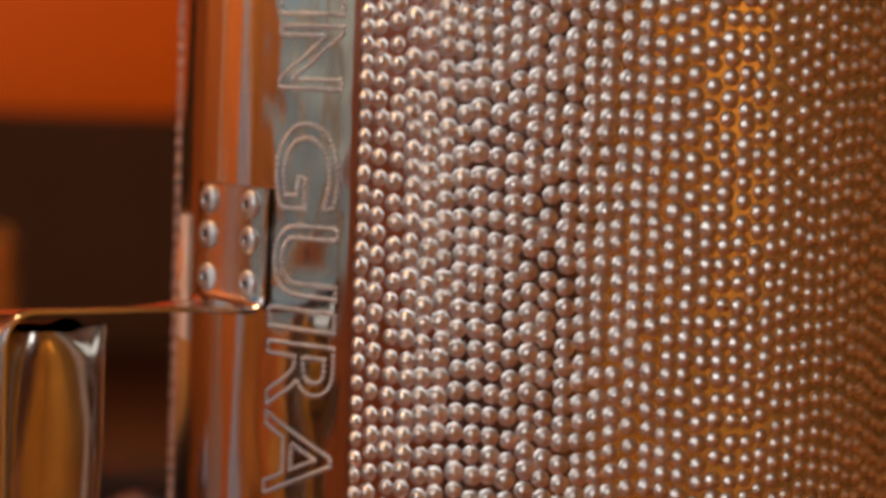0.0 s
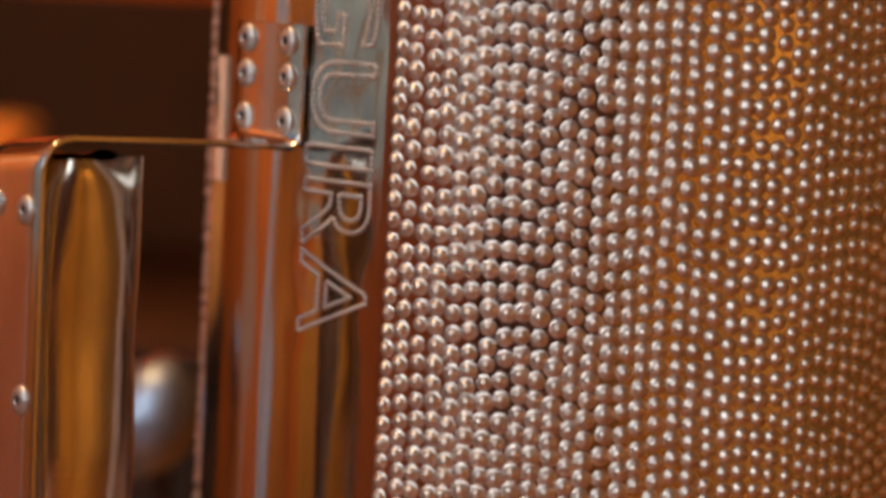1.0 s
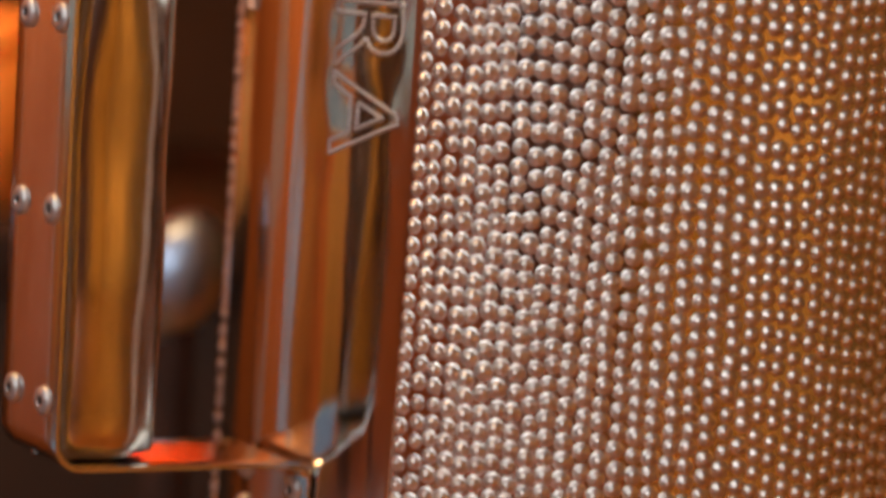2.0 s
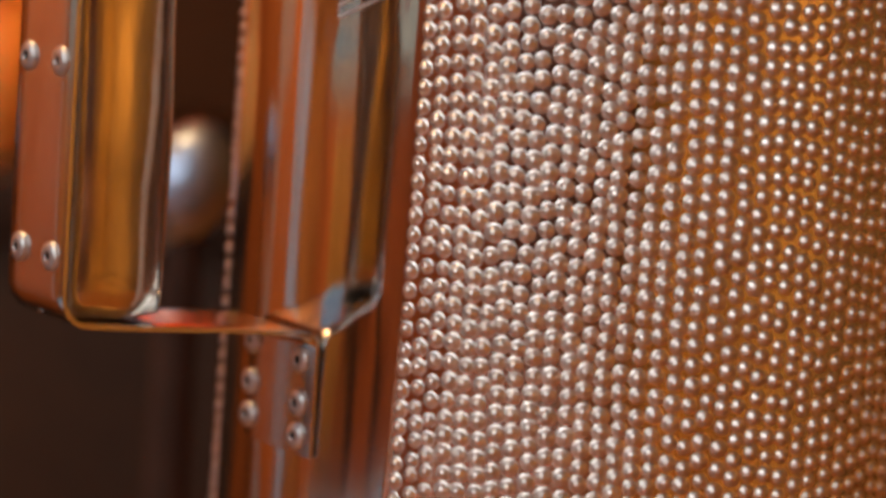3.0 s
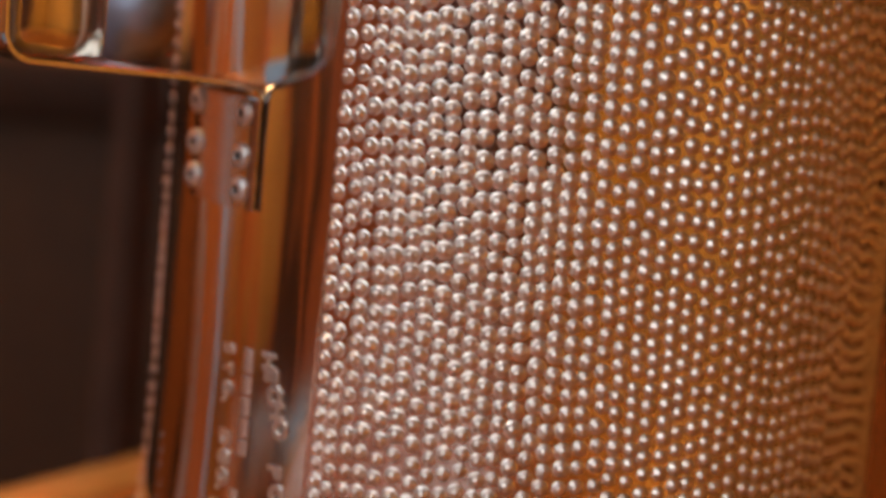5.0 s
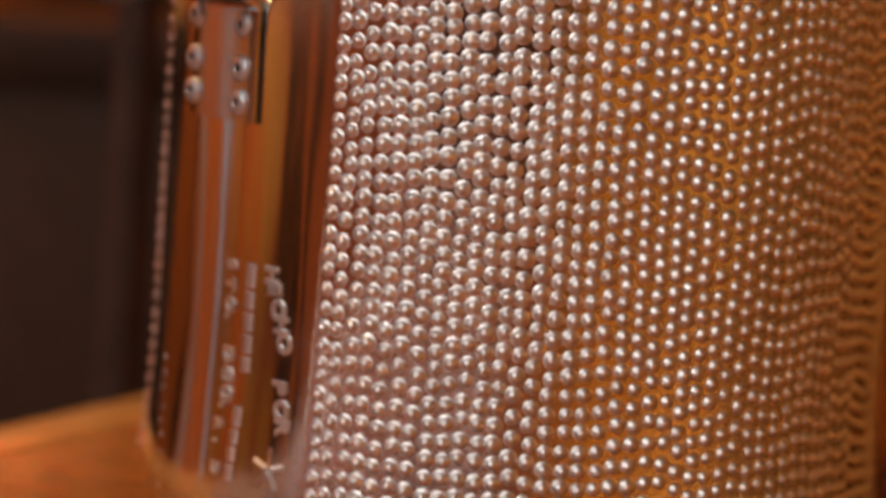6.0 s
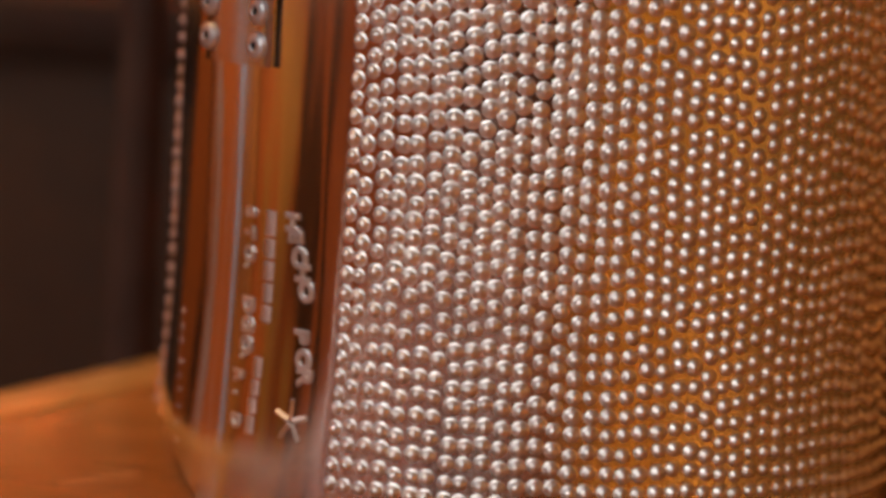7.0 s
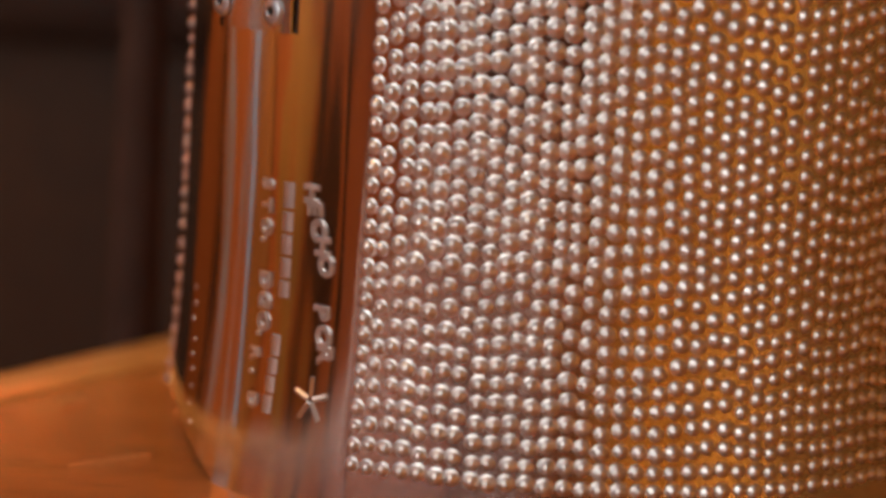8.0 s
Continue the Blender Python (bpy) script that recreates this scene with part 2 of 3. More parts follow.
def build_table():
    table = tagged(new("table"), "glossy reddish brown wooden table with a paler edge strip", "table")
    part("tabletop", place_bm(box_bm(-0.95, 0.55, 0.0182, 0.85, -0.035, 0, 0.002), TABLE), TABLE_WOOD, table)
    # Pale gold stands in for lamplight on the table's rim.
    part("edge_strip", place_bm(box_bm(-0.95, 0.55, -0.004, 0.018, -0.036, 0.0008, 0.004), TABLE), LIT_RIM, table, "wooden table rim with the lamplight on it held in its pale gold")
    for u, v in ((-0.88, 0.10), (0.48, 0.10), (-0.88, 0.76), (0.48, 0.76)):
        part("leg", place_bm(box_bm(u - 0.03, u + 0.03, v - 0.03, v + 0.03, ZF, -0.0355, 0.006), TABLE), TABLE_WOOD, table)
    rnd = random.Random(5)
    for i in range(16):
        u, v, a, ln = rnd.uniform(-0.25, 0.02), rnd.uniform(0.02, 0.09), rnd.uniform(-0.5, 0.5), rnd.uniform(0.006, 0.022)
        part("scratch", place_bm(box_bm(-ln / 2, ln / 2, -0.00022, 0.00022, 0.00003, 0.00012), TABLE @ Matrix.Translation((u, v, 0)) @ Matrix.Rotation(a, 4, "Z")), SCRATCH, table, "pale worn scratch")
    return table


build_table()

# ---- the scraper (guira) ----
BASE = 3.05


def on(th, z, r=1.0):
    """A place on the barrel: degrees round from the side that faces the camera, height and radius in barrel radii."""
    a = radians(th)
    return (math.sin(a) * r * K, -math.cos(a) * r * K, (z + BASE) * K)


Z_TOP, Z_BEAD0, Z_BEAD1 = 0.85, -2.915, 0.70
BAND0, BAND1 = -83.0, -29.6      # smooth strip round the seam
PLATE0, PLATE1 = -68.0, -29.2
guira = tagged(new("guira"), "shiny steel scraper drum with pressed bumps standing on the table", "instrument")


def foot(th):
    """The lower rim: cut away beside the seam."""
    if th < -54:
        return -3.042 + 0.125 * min(1.0, (-54 - th) / 18.0) ** 0.8
    return -3.048


def flare(z):
    """The barrel opens a little towards its foot."""
    return 0.11 * max(0.0, -2.45 - z) ** 2


def shell_point(r):
    def fn(u, v):
        z0 = foot(u if u < 180 else u - 360)
        z = z0 + (Z_TOP - z0) * v
        return on(u, z, r + flare(z))
    return fn


ring = steps(-180, 180, 240)
part("barrel", grid_bm(shell_point(1.0), ring, [0, 0.01, 0.03, 0.06, 0.09, 0.12, 0.16, 0.2, 0.4, 0.6, 0.8, 0.97, 1.0], shell_point(0.99)), STEEL_SHEET, guira)


def build_bumps():
    """Some ten thousand punched bumps in wandering columns, with the rows drifting up and down from column to column."""
    rnd = random.Random(11)
    pitch_t, pitch_z = 2.37, 0.0440
    segs, prof = 12, ((1.50, -0.02), (1.24, 0.05), (1.07, 0.17), (0.94, 0.38), (0.78, 0.62), (0.55, 0.83), (0.28, 0.96))
    ang = np.arange(segs) * 2 * np.pi / segs
    tv = [(c * math.cos(a), c * math.sin(a), h) for c, h in prof for a in ang] + [(0, 0, 1.0)]
    tv = np.array(tv)
    quads = [(k * segs + i, k * segs + (i + 1) % segs, (k + 1) * segs + (i + 1) % segs, (k + 1) * segs + i) for k in range(len(prof) - 1) for i in range(segs)]
    tris = [((len(prof) - 1) * segs + i, (len(prof) - 1) * segs + (i + 1) % segs, len(prof) * segs) for i in range(segs)]
    places = []
    phase, columns = 0.0, int((360 + BAND0 - BAND1 - 1.6) / pitch_t)
    for j in range(columns + 1):
        th0 = BAND1 + 1.0 + j * pitch_t
        phase += rnd.choice((0.5, -0.45, 0.33)) * rnd.uniform(0.7, 1.1) if rnd.random() < 0.22 else rnd.uniform(-0.16, 0.16)
        z = Z_BEAD0 + (0.0 if j < 1 else 0.004 * rnd.random())
        i = 0
        while z < Z_BEAD1:
            wander = 0.75 * noise.noise((th0 * 0.05, z * 1.3, 3.7)) + (0.10 if j else 0.03) * rnd.uniform(-1, 1) * pitch_t
            rise = 0.045 * noise.noise((th0 * 0.09, z * 1.1, 8.1)) + 0.022 * noise.noise((th0 * 0.23, z * 3.1, 1.2))
            fade = min(1.0, (z - Z_BEAD0) / 0.5)
            zz = z + fade * (rise + (phase % 1.0) * pitch_z) + 0.0035 * rnd.uniform(-1, 1)
            size = 0.0154 * rnd.uniform(0.88, 1.10) * (1 + 0.10 * noise.noise((th0 * 0.04, z * 0.9, 5.0))) * (0.90 if j < 3 else 1.0)
            if zz < Z_BEAD1:
                places.append((th0 + (wander if j else wander * 0.2), zz, size))
            z += pitch_z * (1 + 0.10 * noise.noise((th0 * 0.11, z * 1.9, 2.2))) * rnd.uniform(0.93, 1.07)
            i += 1
    places = np.array(places)
    a = np.radians(places[:, 0])
    out = np.stack([np.sin(a), -np.cos(a), np.zeros(len(a))], 1)
    side = np.stack([np.cos(a), np.sin(a), np.zeros(len(a))], 1)
    s = places[:, 2]
    centre = out * (1.0 + 0.11 * np.maximum(0.0, -2.45 - places[:, 1]) ** 2)[:, None]
    centre[:, 2] = places[:, 1] + BASE
    co = centre[:, None, :] + side[:, None, :] * (tv[None, :, 0:1] * s[:, None, None]) + out[:, None, :] * (tv[None, :, 2:3] * (0.92 * s)[:, None, None])
    co[:, :, 2] += tv[None, :, 1] * s[:, None] * 1.02
    co = (co * K).reshape(-1, 3)
    n, m = len(places), len(tv)
    base = (np.arange(n) * m)[:, None, None]
    fq = (np.array(quads)[None] + base).reshape(-1, 4)
    ft = (np.array(tris)[None] + base).reshape(-1, 3)
    me = bpy.data.meshes.new("embossing")
    me.from_pydata(co.tolist(), [], fq.tolist() + ft.tolist())
    me.polygons.foreach_set("use_smooth", [True] * len(me.polygons))
    me.materials.append(STEEL_BUMPS)
    me.update()
    ob = new("embossing", me)
    ob.parent = guira
    tagged(ob, "small round bumps punched in uneven wavy rows", kind="stuff")


build_bumps()


def plate_r(th, z):
    """The smooth plate is not quite true: long shallow waves, more where it was punched."""
    return 1.0005 + flare(z) + 0.0035 * max(0.0, min(1.0, (-29.2 - th) / 0.7)) + 0.0016 * noise.noise((th * 0.10, z * 0.8, 0.3)) + 0.0010 * noise.noise((th * 0.35, z * 2.2, 4.4)) + 0.0036 * max(0.0, min(1.0, (z + 1.0) * 4, (th + 47) / 3, (-30.5 - th) / 2)) * noise.noise((th * 0.16, z * 8.0, 6.0))


def plate_out(th, z):
    z0 = foot(th) - 0.002
    zz = z0 + (Z_TOP - z0) * z
    return on(th, zz, plate_r(th, zz))


def plate_in(th, z):
    z0 = foot(th) - 0.002
    zz = z0 + (Z_TOP - z0) * z
    return on(th, zz, 0.9985 + flare(zz))


plate = part("seam_plate", grid_bm(plate_out, steps(PLATE0, PLATE1, 60), steps(0, 1, 220), plate_in), STEEL, guira, "smooth polished steel strip with punched lettering")


def text_outline(ch):
    """The outline edges of a letter of the built-in font, scaled to the unit square."""
    cu = bpy.data.curves.new("letter_outline", "FONT")
    cu.body, cu.fill_mode, cu.resolution_u, cu.offset = ch, "NONE", 6, 0.016
    ob = new("letter_outline", cu)
    dg = bpy.context.evaluated_depsgraph_get()
    me = ob.evaluated_get(dg).to_mesh()
    vs = [Vector(v.co) for v in me.vertices]
    es = [tuple(e.vertices) for e in me.edges]
    ob.evaluated_get(dg).to_mesh_clear()
    bpy.data.objects.remove(ob)
    bpy.data.curves.remove(cu)
    x0, x1 = min(v.x for v in vs), max(v.x for v in vs)
    y0, y1 = min(v.y for v in vs), max(v.y for v in vs)
    pts = [((v.x - x0) / (x1 - x0), (v.y - y0) / (y1 - y0)) for v in vs]
    link = {}
    for a, b in es:
        link.setdefault(a, []).append(b)
        link.setdefault(b, []).append(a)
    loops, seen = [], set()
    for s in link:
        if s in seen:
            continue
        loop, cur, prev = [s], s, None
        seen.add(s)
        while True:
            nxt = [q for q in link[cur] if q != prev and q not in seen]
            if not nxt:
                break
            prev, cur = cur, nxt[0]
            seen.add(cur)
            loop.append(cur)
        loops.append([pts[i] for i in loop])
    return loops


def dotted_letter(ch, z_top, z_bot, th0=-44.3, th1=-32.7):
    """A letter drawn as a row of punched dots; it reads downwards, its head towards the bumps."""
    bm = bmesh.new()
    for loop in text_outline(ch):
        path = [Vector(((th0 + (th1 - th0) * y), z_top + (z_bot - z_top) * x, 0)) for x, y in loop]
        path.append(path[0])
        dist = 0.0
        step = 0.0138
        for p, q in zip(path, path[1:]):
            d = Vector((radians(q.x - p.x), q.y - p.y, 0)).length
            while dist <= d and d > 0:
                c = p.lerp(q, dist / d)
                at = Vector(on(c.x, c.y, plate_r(c.x, c.y)))
                n = Vector((math.sin(radians(c.x)), -math.cos(radians(c.x)), 0))
                m = Matrix.Translation(at) @ n.to_track_quat("Z", "Y").to_matrix().to_4x4() @ Matrix.Diagonal((1, 1, 0.95, 1))
                bmesh.ops.create_icosphere(bm, subdivisions=2, radius=0.0064 * K, matrix=m)
                dist += step
            dist -= d
    return part("letter", bm, ALU, plate, "letter outlined in small punched dots")


for ch, a, b in (("I", 0.345, 0.300), ("N", 0.272, 0.125), ("G", 0.042, -0.160), ("U", -0.200, -0.366), ("I", -0.400, -0.446), ("R", -0.482, -0.640), ("A", -0.655, -0.855)):
    dotted_letter(ch, a, b, -43.3 if a > -0.3 else -44.2, -32.2)


def stamped(ch, th, z, size, slant=0.0):
    """One stamped letter, raised from the plate, reading downwards."""
    cu = bpy.data.curves.new("stamp", "FONT")
    cu.body, cu.size, cu.extrude, cu.bevel_depth, cu.resolution_u, cu.offset = ch, 1.0, 0.02, 0.03, 3, 0.028
    ob = new("stamp", cu)
    dg = bpy.context.evaluated_depsgraph_get()
    me = ob.evaluated_get(dg).to_mesh()
    bm = bmesh.new()
    bm.from_mesh(me)
    ob.evaluated_get(dg).to_mesh_clear()
    bpy.data.objects.remove(ob)
    bpy.data.curves.remove(cu)
    for v in bm.verts:
        x, y, h = v.co
        t, zz = th + math.degrees(size * (y + slant * x)), z - size * 1.15 * x
        v.co = on(t, zz, plate_r(t, zz) + h * 0.13)
    return part("stamped_letter", bm, STEEL_BUMPS, plate, "small hand-stamped letter")


def stamped_line(text, th0, th1, z0, z1, size):
    n = len(text)
    for i, ch in enumerate(text):
        f = i / max(n - 1, 1)
        if ch not in " ":
            stamped(ch, th0 + (th1 - th0) * f, z0 + (z1 - z0) * f, size, 0.10)


def stamped_bar(th, z0, z1, wide):
    bm = grid_bm(lambda u, v: on(u, v, plate_r(u, v) + 0.0062 - 0.0040 * min(1.0, abs(u - th) / (wide / 2)) ** 2), steps(th - wide / 2, th + wide / 2, 6), steps(z0, z1, 8), lambda u, v: on(u, v, plate_r(u, v) - 0.001))
    part("stamped_bar", bm, STEEL_BUMPS, plate, "illegible stamped word")


stamped_line("HECHO", -39.4, -36.3, -2.279, -2.437, 0.058)
stamped_line("POR", -36.5, -35.4, -2.558, -2.650, 0.058)
stamped_line("STO.", -47.6, -47.4, -2.285, -2.425, 0.045)
stamped_line("DGO.", -47.2, -47.0, -2.505, -2.650, 0.050)
stamped_line("R.D", -48.0, -47.6, -2.690, -2.800, 0.042)
for z0, z1 in ((-2.285, -2.345), (-2.355, -2.400), (-2.410, -2.455), (-2.465, -2.510), (-2.520, -2.558)):
    stamped_bar(-42.4, z0, z1, 2.0)
for z0, z1 in ((-2.650, -2.700), (-2.708, -2.745), (-2.752, -2.790), (-2.798, -2.840)):
    stamped_bar(-43.2 + (z0 + 2.65) * 4, z0, z1, 1.7)


def star_stamp(th, z, r):
    bm = bmesh.new()
    for k in range(5):
        a = 2 * math.pi * k / 5 + 0.3
        us = steps(0.15, 1.0, 4)

        def ridge(u, v, h=0.0075, a=a):
            du = r * (u * math.cos(a) - v * math.sin(a))
            dv = r * (u * math.sin(a) + v * math.cos(a))
            t, zz = th + math.degrees(du), z + dv * 1.1
            return on(t, zz, plate_r(t, zz) + (h if abs(v) < 0.05 else 0.0))
        sub = grid_bm(ridge, us, [-0.13, 0.0, 0.13], lambda u, v: ridge(u, v, 0.0))
        tmp = bpy.data.meshes.new("ridge")
        sub.to_mesh(tmp)
        sub.free()
        bm.from_mesh(tmp)
        bpy.data.meshes.remove(tmp)
    part("stamped_star", bm, STEEL_BUMPS, plate, "five-armed stamped star")


star_stamp(-36.0, -2.785, 0.050)

# a row of punch marks along the seam
rnd = random.Random(3)
for i in range(9):
    z = -2.60 - i * 0.042 + rnd.uniform(-0.006, 0.006)
    th = -66.6 + 3.2 * i / 8 + rnd.uniform(-0.5, 0.5)
    bm = lathe_bm([(0.0055 * K, -0.001 * K), (0.0042 * K, 0.0016 * K), (0, 0.0022 * K)], 10)
    n = Vector((math.sin(radians(th)), -math.cos(radians(th)), 0))
    part("punch_mark", place_bm(bm, Matrix.Translation(on(th, z, plate_r(th, z))) @ n.to_track_quat("Z", "Y").to_matrix().to_4x4()), STEEL_BUMPS, plate)

# the torn rest of a sticker beside the upper bracket


def sticker_edge(v):
    return -72.3 + 1.6 * noise.noise((v * 9, 2.0, 0.5)) + 1.2 * noise.noise((v * 31, 7.0, 0.5))


part("sticker", grid_bm(lambda u, v: on(sticker_edge(v) * (1 - u) + -68.0 * u, v, 1.0105), steps(0, 1, 8), steps(-0.535, -0.215, 60), lambda u, v: on(sticker_edge(v) * (1 - u) + -68.0 * u, v, 1.006)),
     STICKER, guira, "torn peach-coloured paper sticker remnant")

# ---- the handle ----
TH = radians(-51.5)
OUT, SIDE = Vector((math.sin(TH), -math.cos(TH), 0)), Vector((math.cos(TH), math.sin(TH), 0))


def hp(rad, tang, z):
    """A place in the handle's own frame: outwards, sideways, up, in barrel radii."""
    return (OUT * rad + SIDE * tang) * K + Vector((0, 0, (z + BASE) * K))


def strap_path():
    """The strap's middle line (outwards, up, half width): tab, bend, arm, bend, grip side, and back."""
    pts = []

    def arc(cx, cz, r, a0, a1, w, n=7):
        for i in range(n + 1):
            a = radians(a0 + (a1 - a0) * i / n)
            pts.append((cx + r * math.cos(a), cz + r * math.sin(a), w))
    ri, ro = 0.040, 0.075
    pts.append((1.016, -0.118, 0.147))
    pts.append((1.017, -0.25, 0.147))
    arc(1.018 + ri, -0.416 + ri, ri, 180, 270, 0.146)
    pts.append((1.25, -0.412, 0.142))
    pts.append((1.45, -0.406, 0.138))
    arc(1.700 - ro, -0.402 - ro, ro, 90, 0, 0.135)
    pts.append((1.700, -0.75, 0.135))
    pts.append((1.700, -1.20, 0.135))
    arc(1.698 - ro, -1.586 + ro, ro, 0, -90, 0.135)
    pts.append((1.45, -1.597, 0.140))
    pts.append((1.25, -1.608, 0.145))
    arc(1.016 + ri, -1.626 - ri, ri, 90, 180, 0.150)
    pts.append((1.014, -1.78, 0.148))
    pts.append((1.013, -1.938, 0.149))
    return pts


def build_strap():
    """The strap as one bent bar; its tabs are dished to the barrel, and the upper tab sits a little off centre."""
    pts = strap_path()
    t = 0.0125
    bm = bmesh.new()
    sect = []
    for i, (r, z, w) in enumerate(pts):
        a, b = pts[max(i - 1, 0)], pts[min(i + 1, len(pts) - 1)]
        d = Vector((b[0] - a[0], b[1] - a[1])).normalized()
        n = Vector((-d.y, d.x))
        near = max(0.0, min(1.0, (1.12 - r) / 0.08))
        shift = -0.022 * near if z > -1 else 0.0
        cs = []
        across = [-1 + 0.02, -0.6, 0.0, 0.6, 1 - 0.02]
        ring = [(-1, -0.35), (-1, 0.35)] + [(q, 0.5) for q in across] + [(1, 0.35), (1, -0.35)] + [(q, -0.5) for q in across[::-1]]
        for q, k in ring:
            tang = q * w
            dish = 0.42 * tang * tang * near
            cs.append(bm.verts.new(hp(r + n.x * t * k - dish, tang + shift, z + n.y * t * k + (0.11 * tang * (1 - near) if z > -0.48 else 0.0))))
        sect.append(cs)
    m = len(sect[0])
    for a, b in zip(sect, sect[1:]):
        for i in range(m):
            j = (i + 1) % m
            bm.faces.new((a[i], a[j], b[j], b[i]))
    bm.faces.new(sect[0])
    bm.faces.new(sect[-1][::-1])
    return part("handle", bm, STEEL_STRAP, guira, "bent steel strap handle riveted to the drum")


handle = build_strap()


def rivet_mesh():
    r = 0.0345 * K
    bm = lathe_bm([(r, -0.008 * K), (r, 0.0015 * K), (r * 0.97, 0.0055 * K), (r * 0.86, 0.0092 * K), (r * 0.66, 0.0118 * K), (r * 0.46, 0.0130 * K), (r * 0.36, 0.0126 * K), (r * 0.30, 0.0105 * K)], 28)
    me = bpy.data.meshes.new("rivet")
    bmesh.ops.recalc_face_normals(bm, faces=bm.faces[:])
    bm.to_mesh(me)
    bm.free()
    me.materials.append(ALU)
    me.polygons.foreach_set("use_smooth", [True] * len(me.polygons))
    # Near-black shallow cup: the shade inside the open rivet is in its colour.
    bm = lathe_bm([(r * 0.302, 0.0108 * K), (r * 0.27, 0.0050 * K), (0, 0.0040 * K)], 16)
    hole = bpy.data.meshes.new("rivet_hole")
    bm.to_mesh(hole)
    bm.free()
    hole.materials.append(HOLE)
    return me, hole


RIVET, RIVET_HOLE = rivet_mesh()


def rivet(rad, tang, z, tilt=0.0):
    q = OUT.to_track_quat("Z", "Y").to_matrix().to_4x4()
    m = Matrix.Translation(hp(rad, tang, z)) @ Matrix.Rotation(radians(tilt), 4, "Z") @ q
    ob = new("rivet", RIVET)
    ob.parent, ob.matrix_world = handle, m
    ob["label"] = "domed aluminium pop rivet"
    h = new("mandrel_hole", RIVET_HOLE)
    h.parent, h.matrix_world = handle, m


for tang in (-0.090, 0.090):
    for z in (-0.159, -0.246, -0.352):
        rivet(1.0205, tang - 0.020, z, rnd.uniform(-4, 4))
    for z in (-1.698, -1.806, -1.890):
        rivet(1.0165, tang * 1.16 - (0.022 if tang < 0 else 0.010), z + (0.010 if tang < 0 else 0), rnd.uniform(-4, 4))
for tang in (-0.078, 0.078):
    for z in (-0.553, -0.985, -1.428):
        rivet(1.7065, tang, z, rnd.uniform(-3, 3))


def build_grip():
    """A hollow grip of folded sheet, a little crushed where its ends were cut."""
    z0, z1 = -1.574, -0.440
    n = 40

    def section(u, v, shrink=0.0):
        a = 2 * math.pi * u
        e = 0.92
        c, s = math.cos(a), math.sin(a)
        x = math.copysign(abs(c) ** e, c)
        y = math.copysign(abs(s) ** e, s)
        f = v
        end = max(0.0, 1 - min(f, 1 - f) / 0.055)
        wave = 0.010 * noise.noise((a * 1.2, f * 4, 1.0)) * (1 + 2.5 * end)
        rad = 1.533 + (0.148 - shrink + wave) * x * (1 - 0.03 * end)
        tang = 0.0 + (0.112 - shrink + wave) * y * (1 - 0.16 * end * end)
        z = z0 + (z1 - z0) * f + 0.016 * end * noise.noise((x * 2.1, y * 2.3, f * 9))
        return hp(rad, tang, z)
    fs = [0, 0.006, 0.02, 0.04, 0.06] + steps(0.1, 0.9, 24) + [0.94, 0.96, 0.98, 0.994, 1]
    bm = bmesh.new()
    rows = [[bm.verts.new(section(i / n, f)) for i in range(n)] for f in fs]
    inner = [[bm.verts.new(section(i / n, f, 0.012)) for i in range(n)] for f in (0.0, 0.05, 0.95, 1.0)]

    def skin(g):
        for a, b in zip(g, g[1:]):
            for i in range(n):
                bm.faces.new((a[i], a[(i + 1) % n], b[(i + 1) % n], b[i]))
    skin(rows)
    skin(inner)
    for a, b in ((rows[0], inner[0]), (rows[-1], inner[-1])):
        for i in range(n):
            bm.faces.new((a[i], a[(i + 1) % n], b[(i + 1) % n], b[i]))
    return part("grip", bm, STEEL_GRIP, handle, "hollow folded sheet-metal grip with crumpled ends")


build_grip()

# ---- behind the table, out of focus ----


def build_lamp(name, x, y, z, r, label):
    """A dome shade, open below, on a cord from the ceiling."""
    lamp = tagged(new(name), label, "lamp")
    outer = [(0.06, 1.0), (0.34, 0.97), (0.68, 0.80), (0.90, 0.50), (1.0, 0.12), (0.985, -0.20), (0.90, -0.50), (0.76, -0.72), (0.62, -0.83)]
    prof = [(a * r, b * r) for a, b in outer] + [(a * r - 0.003, b * r - 0.001) for a, b in outer[::-1][:-1]]
    part("shade", place_bm(lathe_bm(prof, 48), Matrix.Translation((x, y, z))), SHADE, lamp, "glowing orange fabric shade")
    part("cord", place_bm(lathe_bm([(0, 0.99 * r), (0.004, 0.99 * r), (0.004, ZC - z), (0, ZC - z)], 10), Matrix.Translation((x, y, z))), CORD, lamp)
    return lamp


LZ = (-0.12 + BASE) * K + 0.83 * 1.75 * K
build_lamp("pendant_lamp", -2.45 * K, 6.0 * K, LZ, 1.75 * K, "round glowing orange pendant lamp hanging behind the table")
bulb("lamp_light", (-2.45 * K, 6.0 * K, LZ - 0.06), 2.2, (1.0, 0.56, 0.20), 0.025)


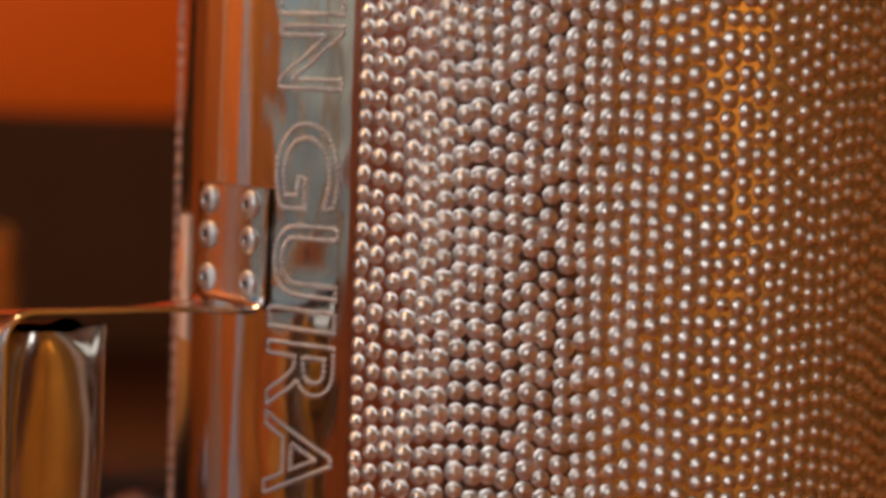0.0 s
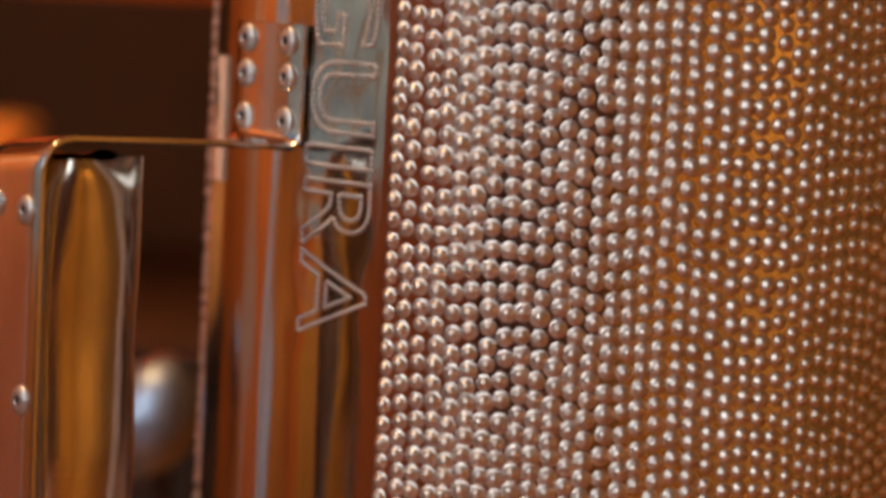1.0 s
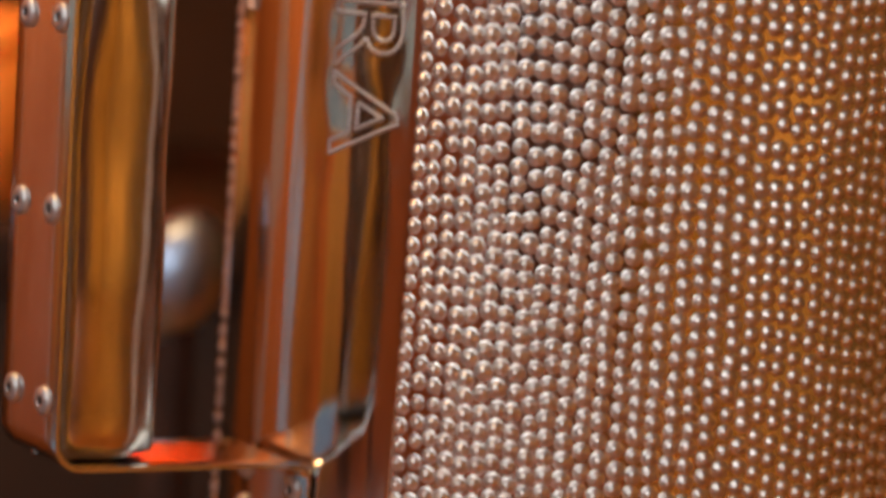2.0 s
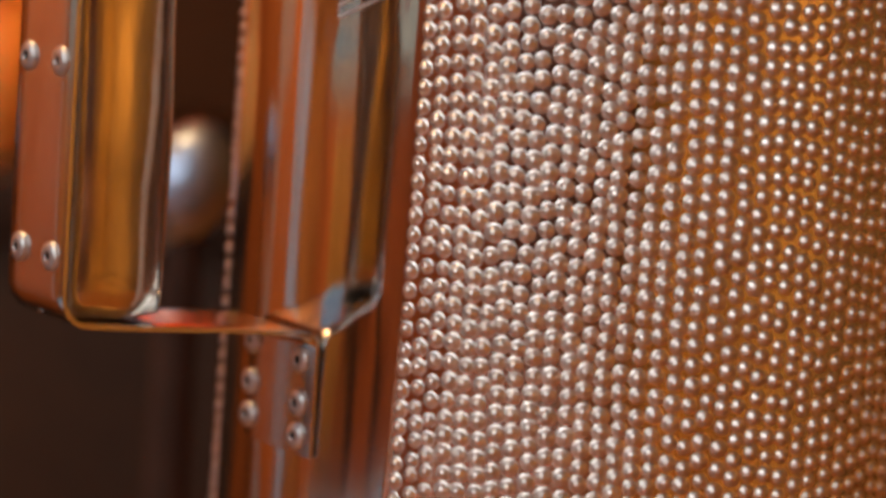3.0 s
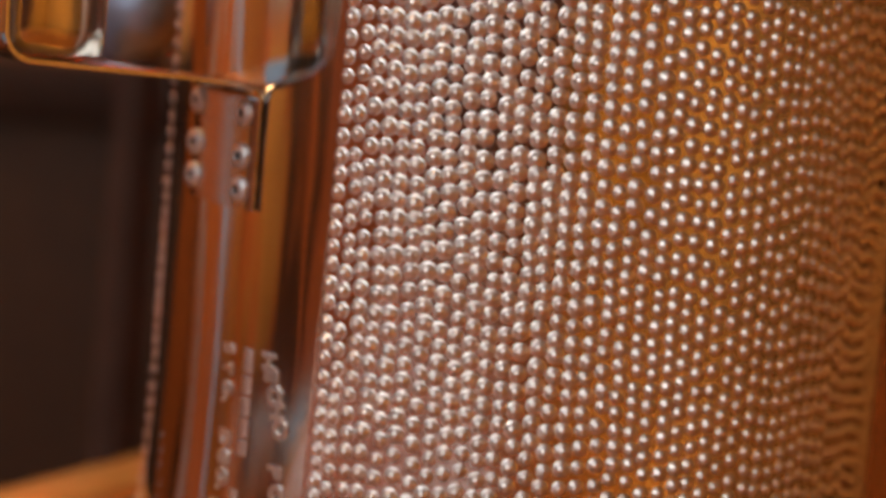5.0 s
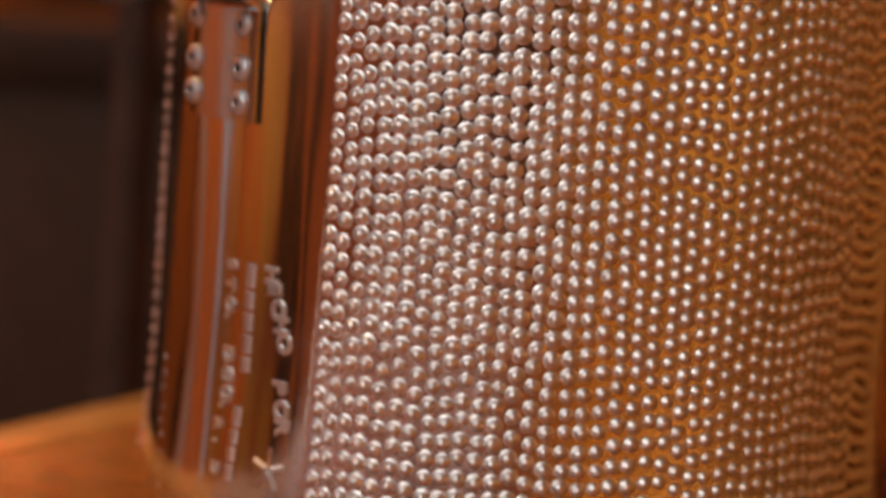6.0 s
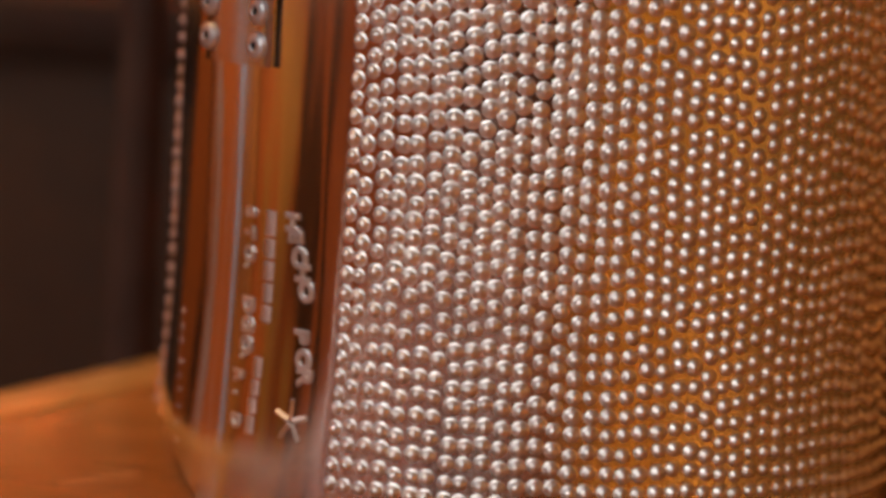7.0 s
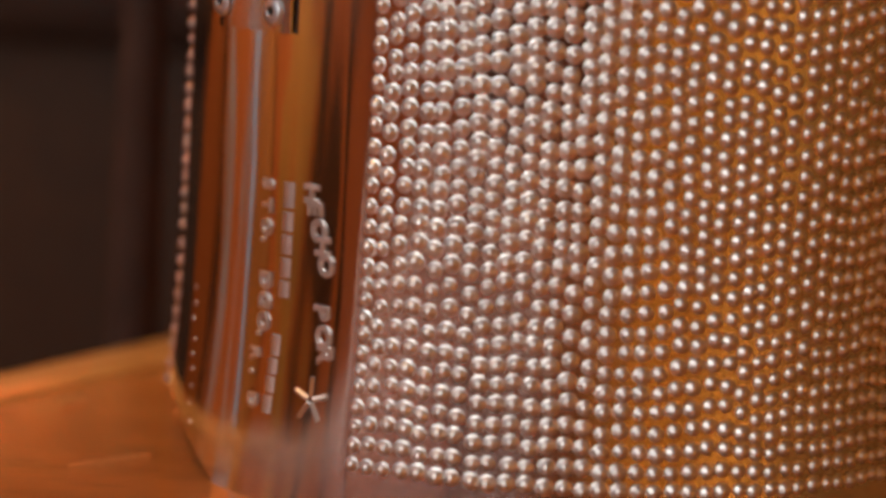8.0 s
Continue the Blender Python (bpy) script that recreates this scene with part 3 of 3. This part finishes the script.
def build_wall_fill(place, target, watts, colour, spread):
    """An added, unseen hanging lamp: its opaque cone shade throws warm fill one way, onto the wall beside it."""
    lamp = tagged(new("wall_fill"), "unseen black metal cone lamp added to warm the wall", "lamp")
    m = look(place, target)
    part("shade", place_bm(lathe_bm([(0.085, -0.02), (0.060, 0.05), (0.028, 0.10), (0, 0.10), (0, 0.097), (0.026, 0.097), (0.057, 0.048), (0.082, -0.02), (0.085, -0.02)], 32), m), CORD, lamp)
    top = m @ Vector((0, 0, 0.098))
    part("cord", place_bm(lathe_bm([(0, 0), (0.004, 0), (0.004, ZC - top.z), (0, ZC - top.z)], 10), Matrix.Translation(top)), CORD, lamp)
    d = bpy.data.lights.new("wall_fill_light", "SPOT")
    d.energy, d.color, d.shadow_soft_size, d.spot_size, d.spot_blend = watts, colour, 0.03, radians(spread), 0.5
    new("wall_fill_light", d).matrix_world = m @ Matrix.Translation((0, 0, -0.03))


build_wall_fill((0.80, -1.05, 0.75), (1.25, -1.40, 0.0), 46.0, (1.0, 0.63, 0.21), 120)
build_wall_fill((-0.70, 0.30, 0.70), (-1.1, 0.36, 0.10), 17.0, (1.0, 0.66, 0.32), 140)


# Unseen globe, added to warm the table, the left wall and the background.
def build_fill_globe(x, y, z, r, watts, colour):
    lamp = tagged(new("globe_fill"), "unseen warm white globe on a black cord, added for fill light", "lamp")
    part("socket", place_bm(lathe_bm([(0, r * 1.02), (0.022, r * 1.02), (0.024, r + 0.05), (0.008, r + 0.07), (0, r + 0.07)], 20), Matrix.Translation((x, y, z))), CORD, lamp)
    part("cord", place_bm(lathe_bm([(0, r + 0.069), (0.004, r + 0.069), (0.004, ZC - z), (0, ZC - z)], 10), Matrix.Translation((x, y, z))), CORD, lamp)
    bulb("globe_fill_light", (x, y, z), watts, colour, r)


build_fill_globe(-0.48, 0.02, 1.15, 0.10, 22.0, (1.0, 0.60, 0.26))


def build_sideboard():
    sb = tagged(new("sideboard"), "dark stained wooden sideboard against the wall", "sideboard")
    top = (-2.04 + BASE) * K
    part("body", box_bm(-0.54, 0.7, 6.0 * K, 6.0 * K + 0.38, ZF, top - 0.03, 0.004), SIDEBOARD, sb)
    part("top", box_bm(-0.56, 0.72, 6.0 * K - 0.012, 6.0 * K + 0.39, top - 0.0298, top, 0.003), SIDEBOARD, sb)
    crate = tagged(new("wooden_box"), "honey-coloured wooden box lit by the lamp", "box")
    part("body", box_bm(-0.50, -3.02 * K, 6.2 * K, 6.2 * K + 0.16, top, (-1.17 + BASE) * K, 0.004), HONEY_WOOD, crate)
    part("lid", box_bm(-0.503, -3.01 * K, 6.2 * K - 0.003, 6.2 * K + 0.163, (-1.168 + BASE) * K, (-0.98 + BASE) * K, 0.006), HONEY_WOOD, crate)


build_sideboard()


def build_chair():
    chair = tagged(new("chair"), "very dark brown chair with bluish satin metal knobs on its posts", "chair")
    x0, x1, y = -0.31, -0.112, 0.118
    for px in (x0 + 0.006, x1 - 0.002):
        part("back_post", place_bm(lathe_bm([(0, 0), (0.012, 0), (0.010, 0.5), (0.006, 0.866), (0, 0.866)], 14), Matrix.Translation((px, y + 0.006, ZF))), BLACK_LEATHER, chair)
    for z in (-0.20, -0.10):
        part("back_rail", box_bm(x0 + 0.014, x1 - 0.010, y, y + 0.014, z, z + 0.05, 0.004), BLACK_LEATHER, chair)
    part("seat", box_bm(x0, x1, y - 0.01, y + 0.40, ZF + 0.36, ZF + 0.44, 0.02, 3), BLACK_LEATHER, chair)
    for px, py in ((x0 + 0.03, y + 0.37), (x1 - 0.03, y + 0.37)):
        part("leg", place_bm(lathe_bm([(0, 0), (0.013, 0), (0.016, 0.36), (0, 0.36)], 14), Matrix.Translation((px, py, ZF))), BLACK_LEATHER, chair)
    # Knobs stand in for a blurred pale glint; its blue is in their colour.
    for px in (x0 + 0.006, x1 - 0.002):
        part("knob", place_bm(lathe_bm([(0.0, -0.02), (0.006, -0.019), (0.012, -0.010), (0.0145, 0.0), (0.012, 0.011), (0.006, 0.018), (0, 0.02)], 20), Matrix.Translation((px, y + 0.006, 0.129)) @ Matrix.Rotation(radians(24), 4, "Y")), KNOB_BLUE, chair, "satin metal knob with daylight blue in its colour")
    return chair


build_chair()
